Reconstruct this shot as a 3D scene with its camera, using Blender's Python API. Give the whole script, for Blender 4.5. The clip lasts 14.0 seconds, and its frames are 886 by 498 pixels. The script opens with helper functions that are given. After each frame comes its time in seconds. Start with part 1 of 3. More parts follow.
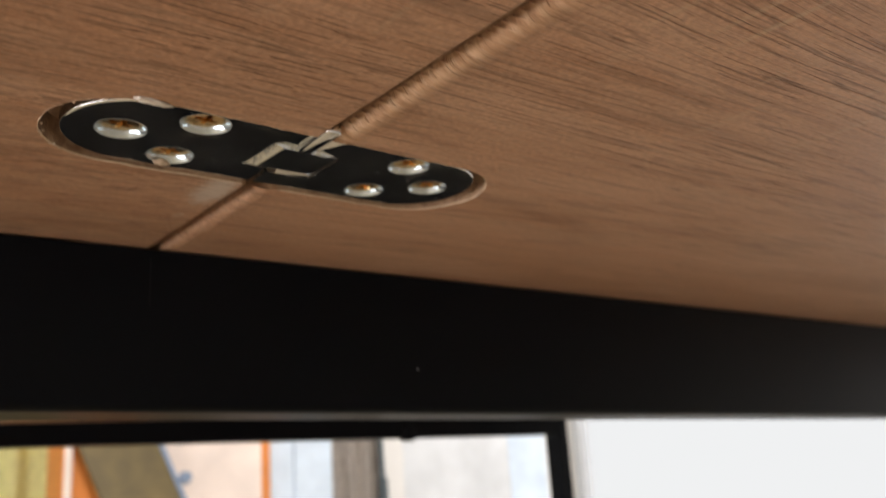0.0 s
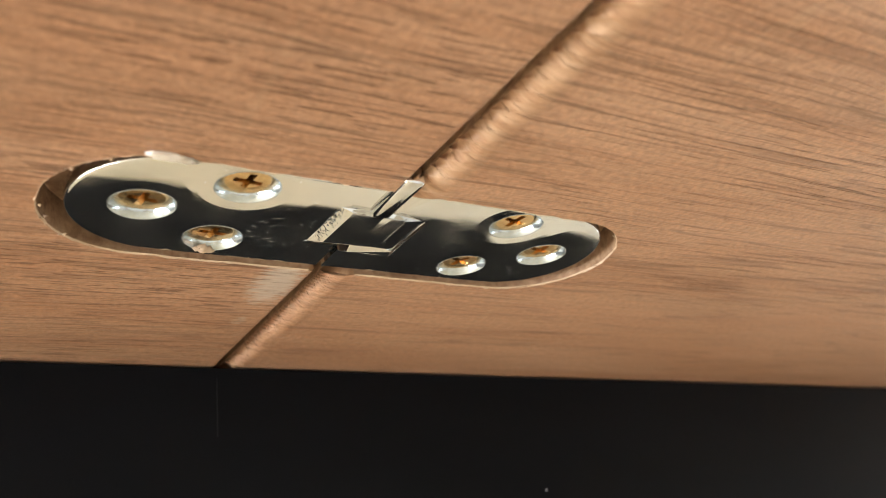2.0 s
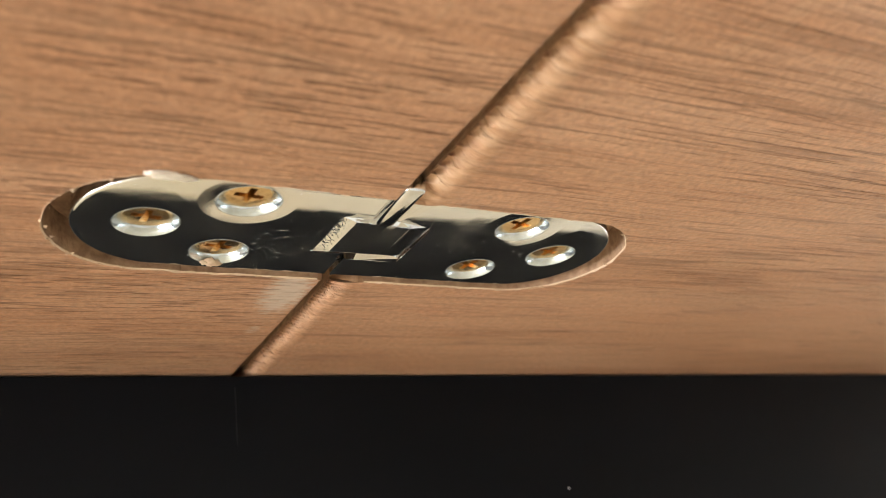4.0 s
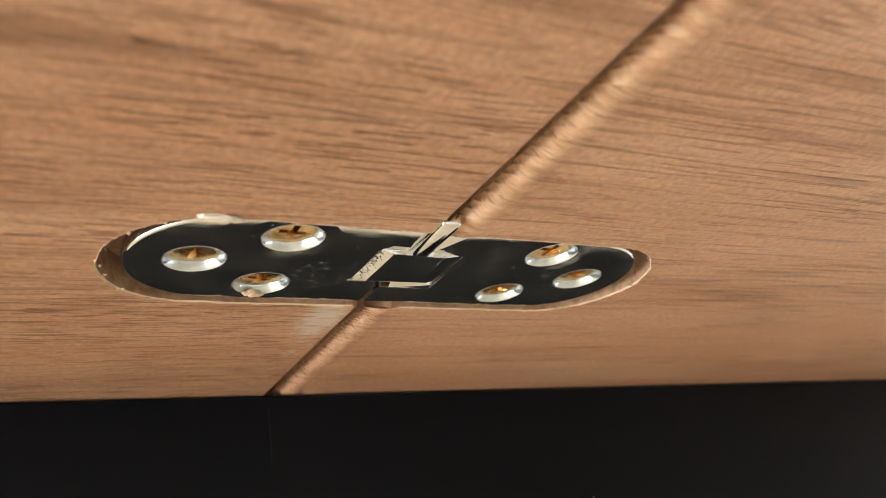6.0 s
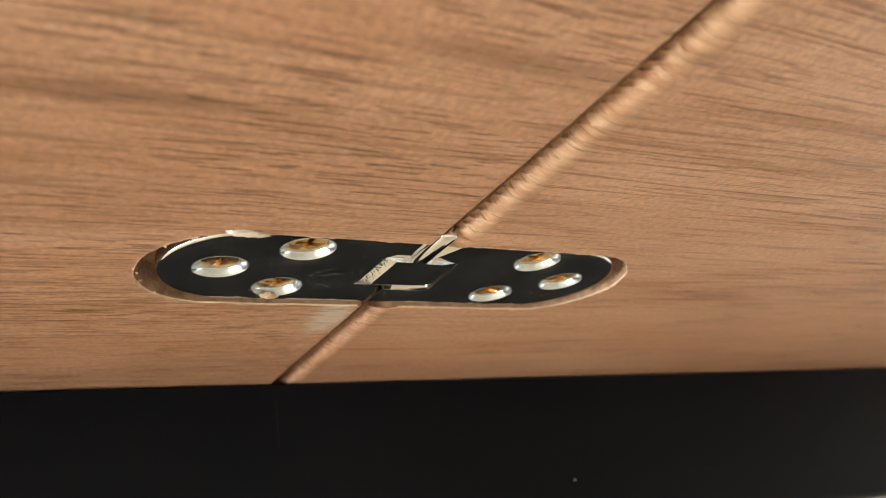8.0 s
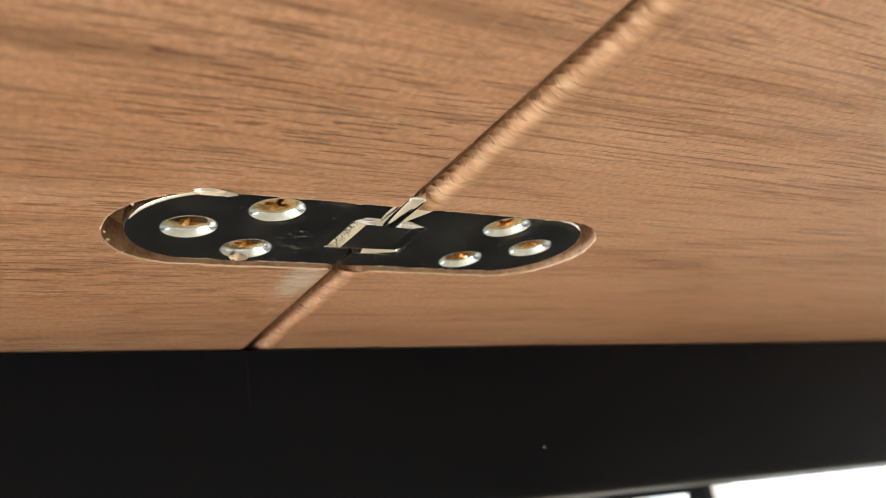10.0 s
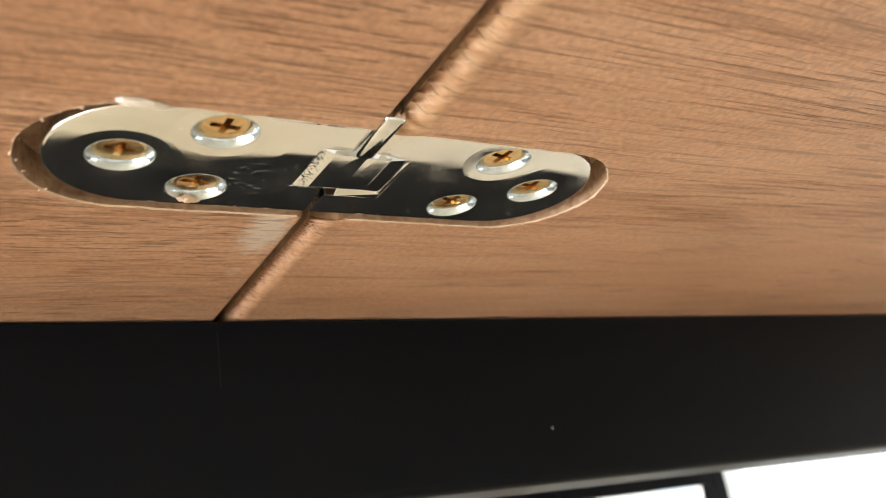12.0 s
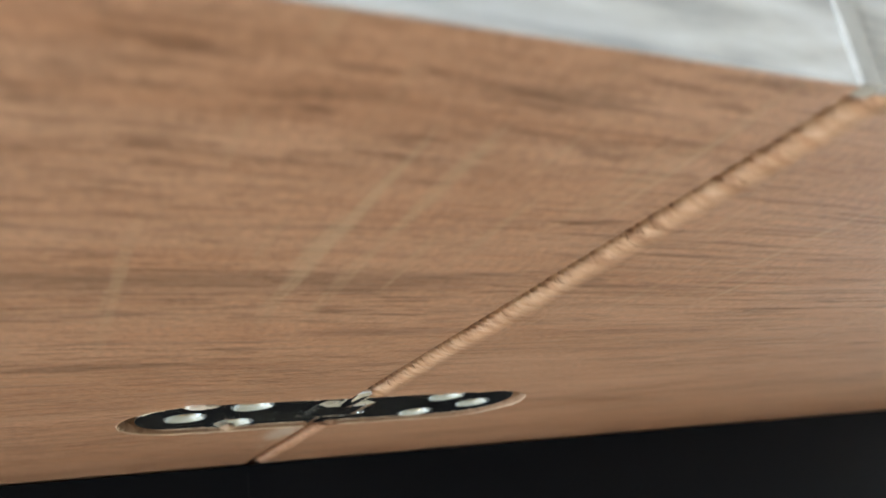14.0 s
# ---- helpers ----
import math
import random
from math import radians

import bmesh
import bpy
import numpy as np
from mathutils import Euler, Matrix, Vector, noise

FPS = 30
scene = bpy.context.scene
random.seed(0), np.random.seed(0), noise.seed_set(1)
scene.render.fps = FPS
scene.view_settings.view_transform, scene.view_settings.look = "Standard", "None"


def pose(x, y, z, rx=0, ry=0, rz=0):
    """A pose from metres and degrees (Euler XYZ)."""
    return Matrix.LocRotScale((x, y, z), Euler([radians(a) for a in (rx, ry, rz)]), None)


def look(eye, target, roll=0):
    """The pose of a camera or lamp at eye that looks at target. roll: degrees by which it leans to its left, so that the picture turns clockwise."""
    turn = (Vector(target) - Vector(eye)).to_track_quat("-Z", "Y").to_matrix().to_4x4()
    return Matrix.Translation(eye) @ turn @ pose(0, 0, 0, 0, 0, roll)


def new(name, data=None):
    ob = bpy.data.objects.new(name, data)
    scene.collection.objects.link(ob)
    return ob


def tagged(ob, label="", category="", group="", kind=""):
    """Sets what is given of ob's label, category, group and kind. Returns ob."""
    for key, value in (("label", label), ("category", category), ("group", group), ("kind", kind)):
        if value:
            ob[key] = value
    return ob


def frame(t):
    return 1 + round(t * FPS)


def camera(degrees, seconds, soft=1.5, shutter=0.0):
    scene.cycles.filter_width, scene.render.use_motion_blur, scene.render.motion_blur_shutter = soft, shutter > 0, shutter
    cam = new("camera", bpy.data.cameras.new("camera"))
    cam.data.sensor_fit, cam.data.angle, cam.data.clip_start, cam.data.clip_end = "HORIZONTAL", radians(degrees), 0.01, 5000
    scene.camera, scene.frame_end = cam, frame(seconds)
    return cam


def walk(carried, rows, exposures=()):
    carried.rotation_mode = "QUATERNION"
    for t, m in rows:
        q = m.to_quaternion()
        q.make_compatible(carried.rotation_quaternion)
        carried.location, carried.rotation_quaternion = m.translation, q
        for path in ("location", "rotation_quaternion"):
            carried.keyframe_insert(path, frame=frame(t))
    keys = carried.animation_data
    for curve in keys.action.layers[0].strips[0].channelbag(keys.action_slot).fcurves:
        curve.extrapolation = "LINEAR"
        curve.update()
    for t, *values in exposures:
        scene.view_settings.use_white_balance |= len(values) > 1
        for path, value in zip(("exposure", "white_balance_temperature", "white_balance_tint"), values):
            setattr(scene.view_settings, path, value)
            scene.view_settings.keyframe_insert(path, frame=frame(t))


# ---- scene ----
cam = camera(56.5, 14.0, 0.8, 0.22)
# seconds, place of the eye in metres, turn in degrees
PATH = [
    (0.0, -0.06656, -0.11815, 0.67916, 104.406, 3.853, -38.908),
    (0.5, -0.05530, -0.10622, 0.68548, 112.469, 3.957, -33.313),
    (1.0, -0.05671, -0.10083, 0.68700, 112.516, 4.654, -32.730),
    (1.5, -0.05028, -0.09164, 0.68269, 113.186, 5.871, -31.699),
    (2.0, -0.04765, -0.08923, 0.68470, 112.920, 6.911, -30.704),
    (2.5, -0.04797, -0.08946, 0.68541, 112.958, 7.452, -30.025),
    (3.0, -0.04556, -0.08776, 0.68345, 113.129, 7.919, -29.362),
    (3.2, -0.04462, -0.08827, 0.68466, 112.630, 7.631, -28.913),
    (5.5, -0.04895, -0.09401, 0.68698, 113.311, 8.277, -27.541),
    (6.0, -0.05029, -0.09407, 0.68812, 113.068, 8.538, -27.331),
    (6.5, -0.04932, -0.09687, 0.68687, 112.935, 8.509, -27.314),
    (7.0, -0.05305, -0.09858, 0.68752, 112.483, 8.689, -27.664),
    (7.5, -0.05489, -0.10510, 0.68816, 112.177, 8.425, -27.793),
    (8.0, -0.05778, -0.10520, 0.68676, 111.737, 8.527, -28.211),
    (8.2, -0.05789, -0.10411, 0.68484, 111.646, 8.484, -28.293),
    (10.3, -0.05624, -0.10584, 0.68420, 109.781, 8.462, -29.896),
    (10.5, -0.05499, -0.10436, 0.68297, 109.758, 8.415, -29.870),
    (11.0, -0.05505, -0.09987, 0.67895, 109.479, 8.819, -29.929),
    (11.5, -0.05610, -0.09979, 0.68073, 109.798, 8.857, -29.512),
    (12.0, -0.04452, -0.08894, 0.68303, 109.869, 9.165, -29.100),
    (12.5, -0.03825, -0.08905, 0.69023, 110.509, 9.346, -27.946),
    (13.0, -0.04824, -0.10148, 0.69268, 110.924, 9.290, -27.555),
    (13.5, -0.05214, -0.12315, 0.69428, 110.274, 9.610, -27.666),
    (14.0, -0.05858, -0.14902, 0.70238, 110.165, 8.179, -27.135),
]
EXPOSURES = [(0.0, -1.0, 6750, 16), (0.2, -0.5, 6650, 14), (0.5, 0.4, 6300, 9), (1.0, 0.36, 5450, 3), (1.5, 0.16, 6350, 9), (3.0, 0.17, 6500, 10), (7.5, 0.07, 6520, 11), (11.0, 0.12, 6500, 10), (12.5, 0.25, 6500, 10), (13.3, 0.05, 6400, 9), (14.0, -0.22, 5700, 5)]
walk(cam, [(t, pose(*p)) for t, *p in PATH], EXPOSURES)
cam.data.dof.use_dof = True
cam.data.dof.focus_distance = 0.114
cam.data.dof.aperture_fstop = 30.0

U = 0.031      # half the distance between the hinge's outer screws
H = 0.73       # underside of the wooden boards above the floor
FAR = 1.966    # the steel rail's face, in U
NEAR = -3.80   # the boards' free edge, in U

# ---- world, daylight ----
world = bpy.data.worlds.new("world")
scene.world = world
world.use_nodes = True
wn = world.node_tree.nodes
sky = wn.new("ShaderNodeTexSky")
sky.sky_type = "NISHITA"
sky.sun_disc = False
sky.sun_elevation, sky.sun_rotation = radians(14), radians(189)
world.node_tree.links.new(sky.outputs[0], wn["Background"].inputs[0])
wn["Background"].inputs[1].default_value = 0.12


def window_light(name, m, sx, sy, power, colour):
    la = bpy.data.lights.new(name, "AREA")
    la.shape, la.size, la.size_y, la.energy, la.color = "RECTANGLE", sx, sy, power, colour
    ob = new(name, la)
    ob.matrix_world = m
    return ob


# low sun through the added high window behind, to brighten the far wall
sun_data = bpy.data.lights.new("sun", "SUN")
sun_data.energy, sun_data.angle, sun_data.color = 3.3, radians(0.5), (1.0, 0.98, 0.95)
new("sun", sun_data).matrix_world = look((0, 0, 0), (0.15, 0.96, -0.25))
# daylight standing in the openings of the two glazed walls
window_light("daylight", look((-1.9, 0.16, 0.62), (0.0, 0.14, 0.65)), 2.3, 1.1, 90, (1.0, 0.985, 0.965))
window_light("daylight", look((3.02, 0.9, 1.12), (0.0, 0.9, 1.1)), 3.1, 2.1, 34, (0.97, 0.99, 1.0))


# ---- materials ----
def material(name):
    m = bpy.data.materials.new(name)
    m.use_nodes = True
    return m, m.node_tree.nodes, m.node_tree.links, m.node_tree.nodes["Principled BSDF"]


def value_noise(n, l, vec, scale, detail=4.0, rough=0.55):
    t = n.new("ShaderNodeTexNoise")
    t.inputs["Scale"].default_value = scale
    t.inputs["Detail"].default_value = detail
    t.inputs["Roughness"].default_value = rough
    l.new(vec, t.inputs["Vector"])
    return t.outputs["Fac"]


def stretched(n, l, sx, sy, sz, rot=0.0):
    tc = n.new("ShaderNodeTexCoord")
    mp = n.new("ShaderNodeMapping")
    mp.inputs["Scale"].default_value = (sx, sy, sz)
    mp.inputs["Rotation"].default_value = (0, 0, rot)
    l.new(tc.outputs["Object"], mp.inputs["Vector"])
    return mp.outputs["Vector"]


def ramp(n, l, fac, stops):
    r = n.new("ShaderNodeValToRGB")
    while len(r.color_ramp.elements) < len(stops):
        r.color_ramp.elements.new(0.5)
    for e, (p, c) in zip(r.color_ramp.elements, stops):
        e.position = p
        e.color = (*c, 1) if len(c) == 3 else (c[0], c[0], c[0], 1)
    l.new(fac, r.inputs["Fac"])
    return r.outputs["Color"]


def mix(n, l, fac, a, b, kind="MIX"):
    x = n.new("ShaderNodeMix")
    x.data_type, x.blend_type = "RGBA", kind
    for sock, v in ((x.inputs["Factor"], fac), (x.inputs["A"], a), (x.inputs["B"], b)):
        if isinstance(v, (int, float)):
            sock.default_value = v
        elif isinstance(v, tuple):
            sock.default_value = (*v, 1)
        else:
            l.new(v, sock)
    return x.outputs["Result"]


def maths(n, l, op, a, b=None):
    x = n.new("ShaderNodeMath")
    x.operation = op
    for sock, v in zip(x.inputs, (a, b)):
        if v is None:
            continue
        if isinstance(v, (int, float)):
            sock.default_value = v
        else:
            l.new(v, sock)
    return x.outputs[0]


def bump(n, l, bsdf, height, strength, distance):
    b = n.new("ShaderNodeBump")
    b.inputs["Strength"].default_value = strength
    b.inputs["Distance"].default_value = distance
    l.new(height, b.inputs["Height"])
    l.new(b.outputs["Normal"], bsdf.inputs["Normal"])


BANDS = [(-1.34, -1.42, 0.06, 0.55, 0.6), (-1.77, -0.36, 0.07, 0.6, 0.6), (-2.38, -1.2, 0.15, 1.3, 0.5), (-1.69, 1.1, 0.05, 0.7, 0.35), (-1.36, 1.06, 0.03, 0.6, 0.4), (-1.12, 1.42, 0.028, 0.5, 0.4), (-3.6, -0.7, 0.06, 0.3, 0.5)]


def wood_material():
    m, n, l, b = material("oak_board")
    tc = n.new("ShaderNodeTexCoord")
    wob = n.new("ShaderNodeTexNoise")
    wob.inputs["Scale"].default_value = 11
    l.new(tc.outputs["Object"], wob.inputs["Vector"])
    add = n.new("ShaderNodeVectorMath")
    add.operation = "MULTIPLY_ADD"
    l.new(wob.outputs["Color"], add.inputs[0])
    add.inputs[1].default_value = (0.0, 0.005, 0.0)
    turn = n.new("ShaderNodeMapping")
    turn.inputs["Rotation"].default_value = (0, 0, radians(2.2))
    l.new(tc.outputs["Object"], turn.inputs["Vector"])
    l.new(turn.outputs[0], add.inputs[2])

    def along(sx, sy, off=0.0):
        mp = n.new("ShaderNodeMapping")
        mp.inputs["Scale"].default_value = (sx, sy, 60)
        mp.inputs["Location"].default_value = (off, off * 1.7, off)
        l.new(add.outputs[0], mp.inputs["Vector"])
        return mp.outputs["Vector"]

    bands = value_noise(n, l, along(5, 60), 1.0, 4)
    fibre = value_noise(n, l, along(70, 1500), 1.0, 4, 0.7)
    pores = value_noise(n, l, along(120, 1750, 3.1), 1.0, 2, 0.5)
    long_pores = value_noise(n, l, along(38, 1500, 8.3), 1.0, 3, 0.5)
    coarse = value_noise(n, l, along(38, 1300, 7.7), 1.0, 3, 0.6)
    blotch = value_noise(n, l, along(14, 60, 5.0), 1.0, 4)
    lines = value_noise(n, l, along(9, 170, 1.3), 1.0, 3)
    base = ramp(n, l, bands, [(0.26, (0.41, 0.222, 0.132)), (0.44, (0.51, 0.293, 0.185)), (0.6, (0.55, 0.325, 0.212)), (0.78, (0.46, 0.257, 0.157))])
    fine = ramp(n, l, fibre, [(0.34, (0.85, 0.83, 0.81)), (0.5, (1.0, 1.0, 1.0)), (0.68, (1.14, 1.15, 1.16))])
    col = mix(n, l, 0.85, base, fine, "MULTIPLY")
    many = ramp(n, l, blotch, [(0.38, (0.15,)), (0.56, (1.0,))])
    # short flecks on one board, long thin lines on the other
    spot = n.new("ShaderNodeSeparateXYZ")
    l.new(tc.outputs["Object"], spot.inputs[0])
    other = maths(n, l, "GREATER_THAN", spot.outputs[0], 0.0)
    dash = mix(n, l, other, ramp(n, l, pores, [(0.58, (0.0,)), (0.63, (1.0,))]), ramp(n, l, long_pores, [(0.57, (0.0,)), (0.63, (0.8,))]))
    calm = maths(n, l, "MULTIPLY", ramp(n, l, maths(n, l, "MULTIPLY", spot.outputs[0], 100.0), [(0.1, (0.0,)), (0.6, (1.0,))]), ramp(n, l, maths(n, l, "MULTIPLY", spot.outputs[1], 100.0), [(0.8, (0.0,)), (1.0, (0.85,))]))
    dash = maths(n, l, "MULTIPLY", dash, maths(n, l, "SUBTRACT", 1.0, calm))
    pore = maths(n, l, "MULTIPLY", dash, maths(n, l, "MULTIPLY", many, 0.62))
    col = mix(n, l, pore, col, (0.17, 0.077, 0.042))
    streak = maths(n, l, "MULTIPLY", ramp(n, l, coarse, [(0.66, (0.0,)), (0.69, (1.0,))]), 0.3)
    col = mix(n, l, streak, col, (0.18, 0.085, 0.048))
    # warm and pale drifts of colour
    tone = value_noise(n, l, along(20, 150, 6.2), 1.0, 3)
    col = mix(n, l, 0.9, col, ramp(n, l, tone, [(0.34, (0.95, 0.9, 0.86)), (0.5, (1.0, 1.0, 1.0)), (0.66, (1.06, 1.1, 1.14))]), "MULTIPLY")
    cross = value_noise(n, l, along(1100, 900, 2.0), 1.0, 4, 0.65)
    col = mix(n, l, 0.75, col, ramp(n, l, cross, [(0.36, (0.76, 0.75, 0.74)), (0.64, (1.2, 1.2, 1.2))]), "MULTIPLY")
    # the odd long dark growth line
    thin = ramp(n, l, lines, [(0.484, (0.0,)), (0.495, (1.0,)), (0.505, (1.0,)), (0.516, (0.0,))])
    grow = maths(n, l, "MULTIPLY", thin, maths(n, l, "MULTIPLY", maths(n, l, "ADD", coarse, -0.15), 1.3))
    col = mix(n, l, grow, col, (0.21, 0.11, 0.065))
    smear = ramp(n, l, value_noise(n, l, along(16, 62, 9.0), 1.0, 5, 0.6), [(0.58, (0.0,)), (0.78, (0.42,))])
    col = mix(n, l, smear, col, (0.2, 0.115, 0.075))
    # broader dark bands of the figure: place across, place along, half lengths, strength
    flat = n.new("ShaderNodeSeparateXYZ")
    l.new(turn.outputs[0], flat.inputs[0])
    ragged = value_noise(n, l, along(30, 420, 4.4), 1.0, 5, 0.7)
    for by, bx, hy, hx, k in BANDS:
        u = maths(n, l, "MULTIPLY", maths(n, l, "ADD", flat.outputs[0], -bx * U), 1 / (hx * U))
        w = maths(n, l, "MULTIPLY", maths(n, l, "ADD", flat.outputs[1], -by * U), 1 / (hy * U))
        q = maths(n, l, "SUBTRACT", 1.0, maths(n, l, "ADD", maths(n, l, "MULTIPLY", u, u), maths(n, l, "MULTIPLY", w, w)))
        q = maths(n, l, "ADD", maths(n, l, "MULTIPLY", q, 0.5), ragged)
        col = mix(n, l, ramp(n, l, q, [(0.55, (0.0,)), (1.1, (k,))]), col, (0.19, 0.1, 0.06))
    # pale rubbed streaks across the grain
    rub = value_noise(n, l, stretched(n, l, 360, 22, 20, 0.07), 1.0, 3)
    rubs = ramp(n, l, rub, [(0.58, (0.0,)), (0.7, (1.0,))])
    sep = n.new("ShaderNodeSeparateXYZ")
    l.new(tc.outputs["Object"], sep.inputs[0])
    # handling marks are strongest towards the free edge
    worn = ramp(n, l, maths(n, l, "MULTIPLY", sep.outputs[1], -10.0), [(0.4, (0.12,)), (0.75, (0.62,))])
    col = mix(n, l, maths(n, l, "MULTIPLY", rubs, worn), col, (0.6, 0.43, 0.29))
    # freshly milled, paler fibre on the rounded arris, rippled by the cutter
    rib = value_noise(n, l, stretched(n, l, 90, 620, 90, 0.25), 1.0, 4)
    reach = maths(n, l, "ADD", maths(n, l, "ABSOLUTE", sep.outputs[0]), maths(n, l, "MULTIPLY", maths(n, l, "ADD", rib, -0.5), 0.0042))
    mill = ramp(n, l, maths(n, l, "MULTIPLY", reach, 100.0), [(0.18, (1.0,)), (0.42, (0.0,))])
    mill = maths(n, l, "MULTIPLY", mill, maths(n, l, "GREATER_THAN", sep.outputs[0], 0.0))
    # the arris's window highlights are painted into this colour, weaker past the hinge
    fresh_lit = ramp(n, l, rib, [(0.3, (0.35, 0.19, 0.105)), (0.45, (0.54, 0.325, 0.195)), (0.68, (0.76, 0.54, 0.37))])
    pale = ramp(n, l, maths(n, l, "ADD", maths(n, l, "MULTIPLY", sep.outputs[1], 30.0), 0.5), [(0.3, (0.85,)), (0.7, (0.22,))])
    col = mix(n, l, maths(n, l, "MULTIPLY", mill, pale), col, fresh_lit)
    # chalky dust left beside the joint
    ex = maths(n, l, "MULTIPLY", maths(n, l, "ADD", sep.outputs[0], 0.0062), 205.0)
    ey = maths(n, l, "MULTIPLY", maths(n, l, "ADD", sep.outputs[1], -0.0185), 80.0)
    rad = maths(n, l, "ADD", maths(n, l, "MULTIPLY", ex, ex), maths(n, l, "MULTIPLY", ey, ey))
    fx = maths(n, l, "MULTIPLY", maths(n, l, "ADD", sep.outputs[0], 0.0062), 460.0)
    fy = maths(n, l, "MULTIPLY", maths(n, l, "ADD", sep.outputs[1], -0.0355), 250.0)
    rad2 = maths(n, l, "ADD", maths(n, l, "MULTIPLY", fx, fx), maths(n, l, "MULTIPLY", fy, fy))
    patch = maths(n, l, "SUBTRACT", 1.0, maths(n, l, "MINIMUM", rad, maths(n, l, "ADD", rad2, 0.3)))
    torn = value_noise(n, l, stretched(n, l, 420, 2300, 100), 1.0, 6, 0.75)
    dust = ramp(n, l, maths(n, l, "ADD", maths(n, l, "MULTIPLY", patch, 0.36), torn), [(0.66, (0.0,)), (0.8, (0.8,))])
    col = mix(n, l, dust, col, (0.66, 0.58, 0.52))
    l.new(col, b.inputs["Base Color"])
    l.new(maths(n, l, "ADD", maths(n, l, "MULTIPLY", fibre, 0.3), 0.22), b.inputs["Roughness"])
    b.inputs["Specular IOR Level"].default_value = 0.45
    h = maths(n, l, "SUBTRACT", maths(n, l, "MULTIPLY", fibre, 0.7), maths(n, l, "ADD", pore, streak))
    h = maths(n, l, "ADD", h, maths(n, l, "MULTIPLY", maths(n, l, "MULTIPLY", mill, rib), 1.5))
    bump(n, l, b, h, 1.0, 0.0004)
    return m


def cut_wood_material():
    m, n, l, b = material("cut_wood")
    rib = value_noise(n, l, stretched(n, l, 60, 900, 60), 1.0, 4)
    soft = value_noise(n, l, stretched(n, l, 60, 60, 60), 1.0, 3)
    col = ramp(n, l, rib, [(0.3, (0.2, 0.1, 0.05)), (0.5, (0.34, 0.195, 0.105)), (0.72, (0.46, 0.3, 0.18))])
    col = mix(n, l, 0.5, col, ramp(n, l, soft, [(0.3, (0.7, 0.66, 0.6)), (0.7, (1.1, 1.1, 1.1))]), "MULTIPLY")
    l.new(col, b.inputs["Base Color"])
    b.inputs["Roughness"].default_value = 0.42
    bump(n, l, b, rib, 0.5, 0.0003)
    return m


def edge_material():
    m, n, l, b = material("whitened_board_edge")
    v = value_noise(n, l, stretched(n, l, 60, 60, 330), 1.0, 5)
    w = value_noise(n, l, stretched(n, l, 18, 18, 70), 1.0, 3)
    col = ramp(n, l, v, [(0.32, (0.46, 0.46, 0.46)), (0.5, (0.74, 0.73, 0.71)), (0.66, (0.9, 0.9, 0.9))])
    col = mix(n, l, 0.6, col, ramp(n, l, w, [(0.35, (0.72, 0.74, 0.78)), (0.65, (1.0, 0.98, 0.94))]), "MULTIPLY")
    l.new(col, b.inputs["Base Color"])
    b.inputs["Roughness"].default_value = 0.6
    bump(n, l, b, v, 0.4, 0.0004)
    return m


def pocket_material():
    m, n, l, b = material("routed_fibre")
    v = value_noise(n, l, stretched(n, l, 700, 700, 700), 1.0, 4)
    l.new(ramp(n, l, v, [(0.3, (0.24, 0.135, 0.08)), (0.7, (0.46, 0.3, 0.19))]), b.inputs["Base Color"])
    b.inputs["Roughness"].default_value = 0.8
    bump(n, l, b, v, 0.7, 0.0004)
    return m


def chrome_material():
    m, n, l, b = material("chromed_steel")
    b.inputs["Base Color"].default_value = (0.82, 0.845, 0.87, 1)
    b.inputs["Metallic"].default_value = 1.0
    smudge = value_noise(n, l, stretched(n, l, 120, 160, 120), 1.0, 4)
    speck = value_noise(n, l, stretched(n, l, 2600, 2600, 2600), 1.0, 1)
    dots = ramp(n, l, speck, [(0.775, (0.0,)), (0.82, (1.0,))])
    r = maths(n, l, "ADD", maths(n, l, "MULTIPLY", ramp(n, l, smudge, [(0.45, (0.0,)), (0.75, (1.0,))]), 0.1), 0.03)
    r = maths(n, l, "ADD", r, maths(n, l, "MULTIPLY", dots, 0.5))
    l.new(r, b.inputs["Roughness"])
    haze = maths(n, l, "SUBTRACT", 0.992, maths(n, l, "MULTIPLY", ramp(n, l, smudge, [(0.35, (0.0,)), (0.7, (1.0,))]), 0.024))
    l.new(maths(n, l, "SUBTRACT", haze, maths(n, l, "MULTIPLY", dots, 0.8)), b.inputs["Metallic"])
    # shallow dishing round the screw holes, and a faint waviness
    tc = n.new("ShaderNodeTexCoord")
    sep = n.new("ShaderNodeSeparateXYZ")
    l.new(tc.outputs["Object"], sep.inputs[0])
    ax = maths(n, l, "ABSOLUTE", sep.outputs[0])
    best = None
    for sx, sy in ((0.94, -0.005), (0.615, -0.25), (0.612, 0.216)):
        dx = maths(n, l, "ADD", ax, -sx * U)
        dy = maths(n, l, "ADD", sep.outputs[1], -sy * U)
        d = maths(n, l, "SQRT", maths(n, l, "ADD", maths(n, l, "MULTIPLY", dx, dx), maths(n, l, "MULTIPLY", dy, dy)))
        best = d if best is None else maths(n, l, "MINIMUM", best, d)
    dish = ramp(n, l, maths(n, l, "MULTIPLY", best, 1 / (0.3 * U)), [(0.42, (0.0,)), (0.62, (0.75,)), (0.95, (1.0,))])
    wave = value_noise(n, l, stretched(n, l, 30, 45, 30), 1.0, 1)
    bump(n, l, b, maths(n, l, "ADD", dish, maths(n, l, "MULTIPLY", wave, 1.6)), 1.0, 0.00007)
    return m


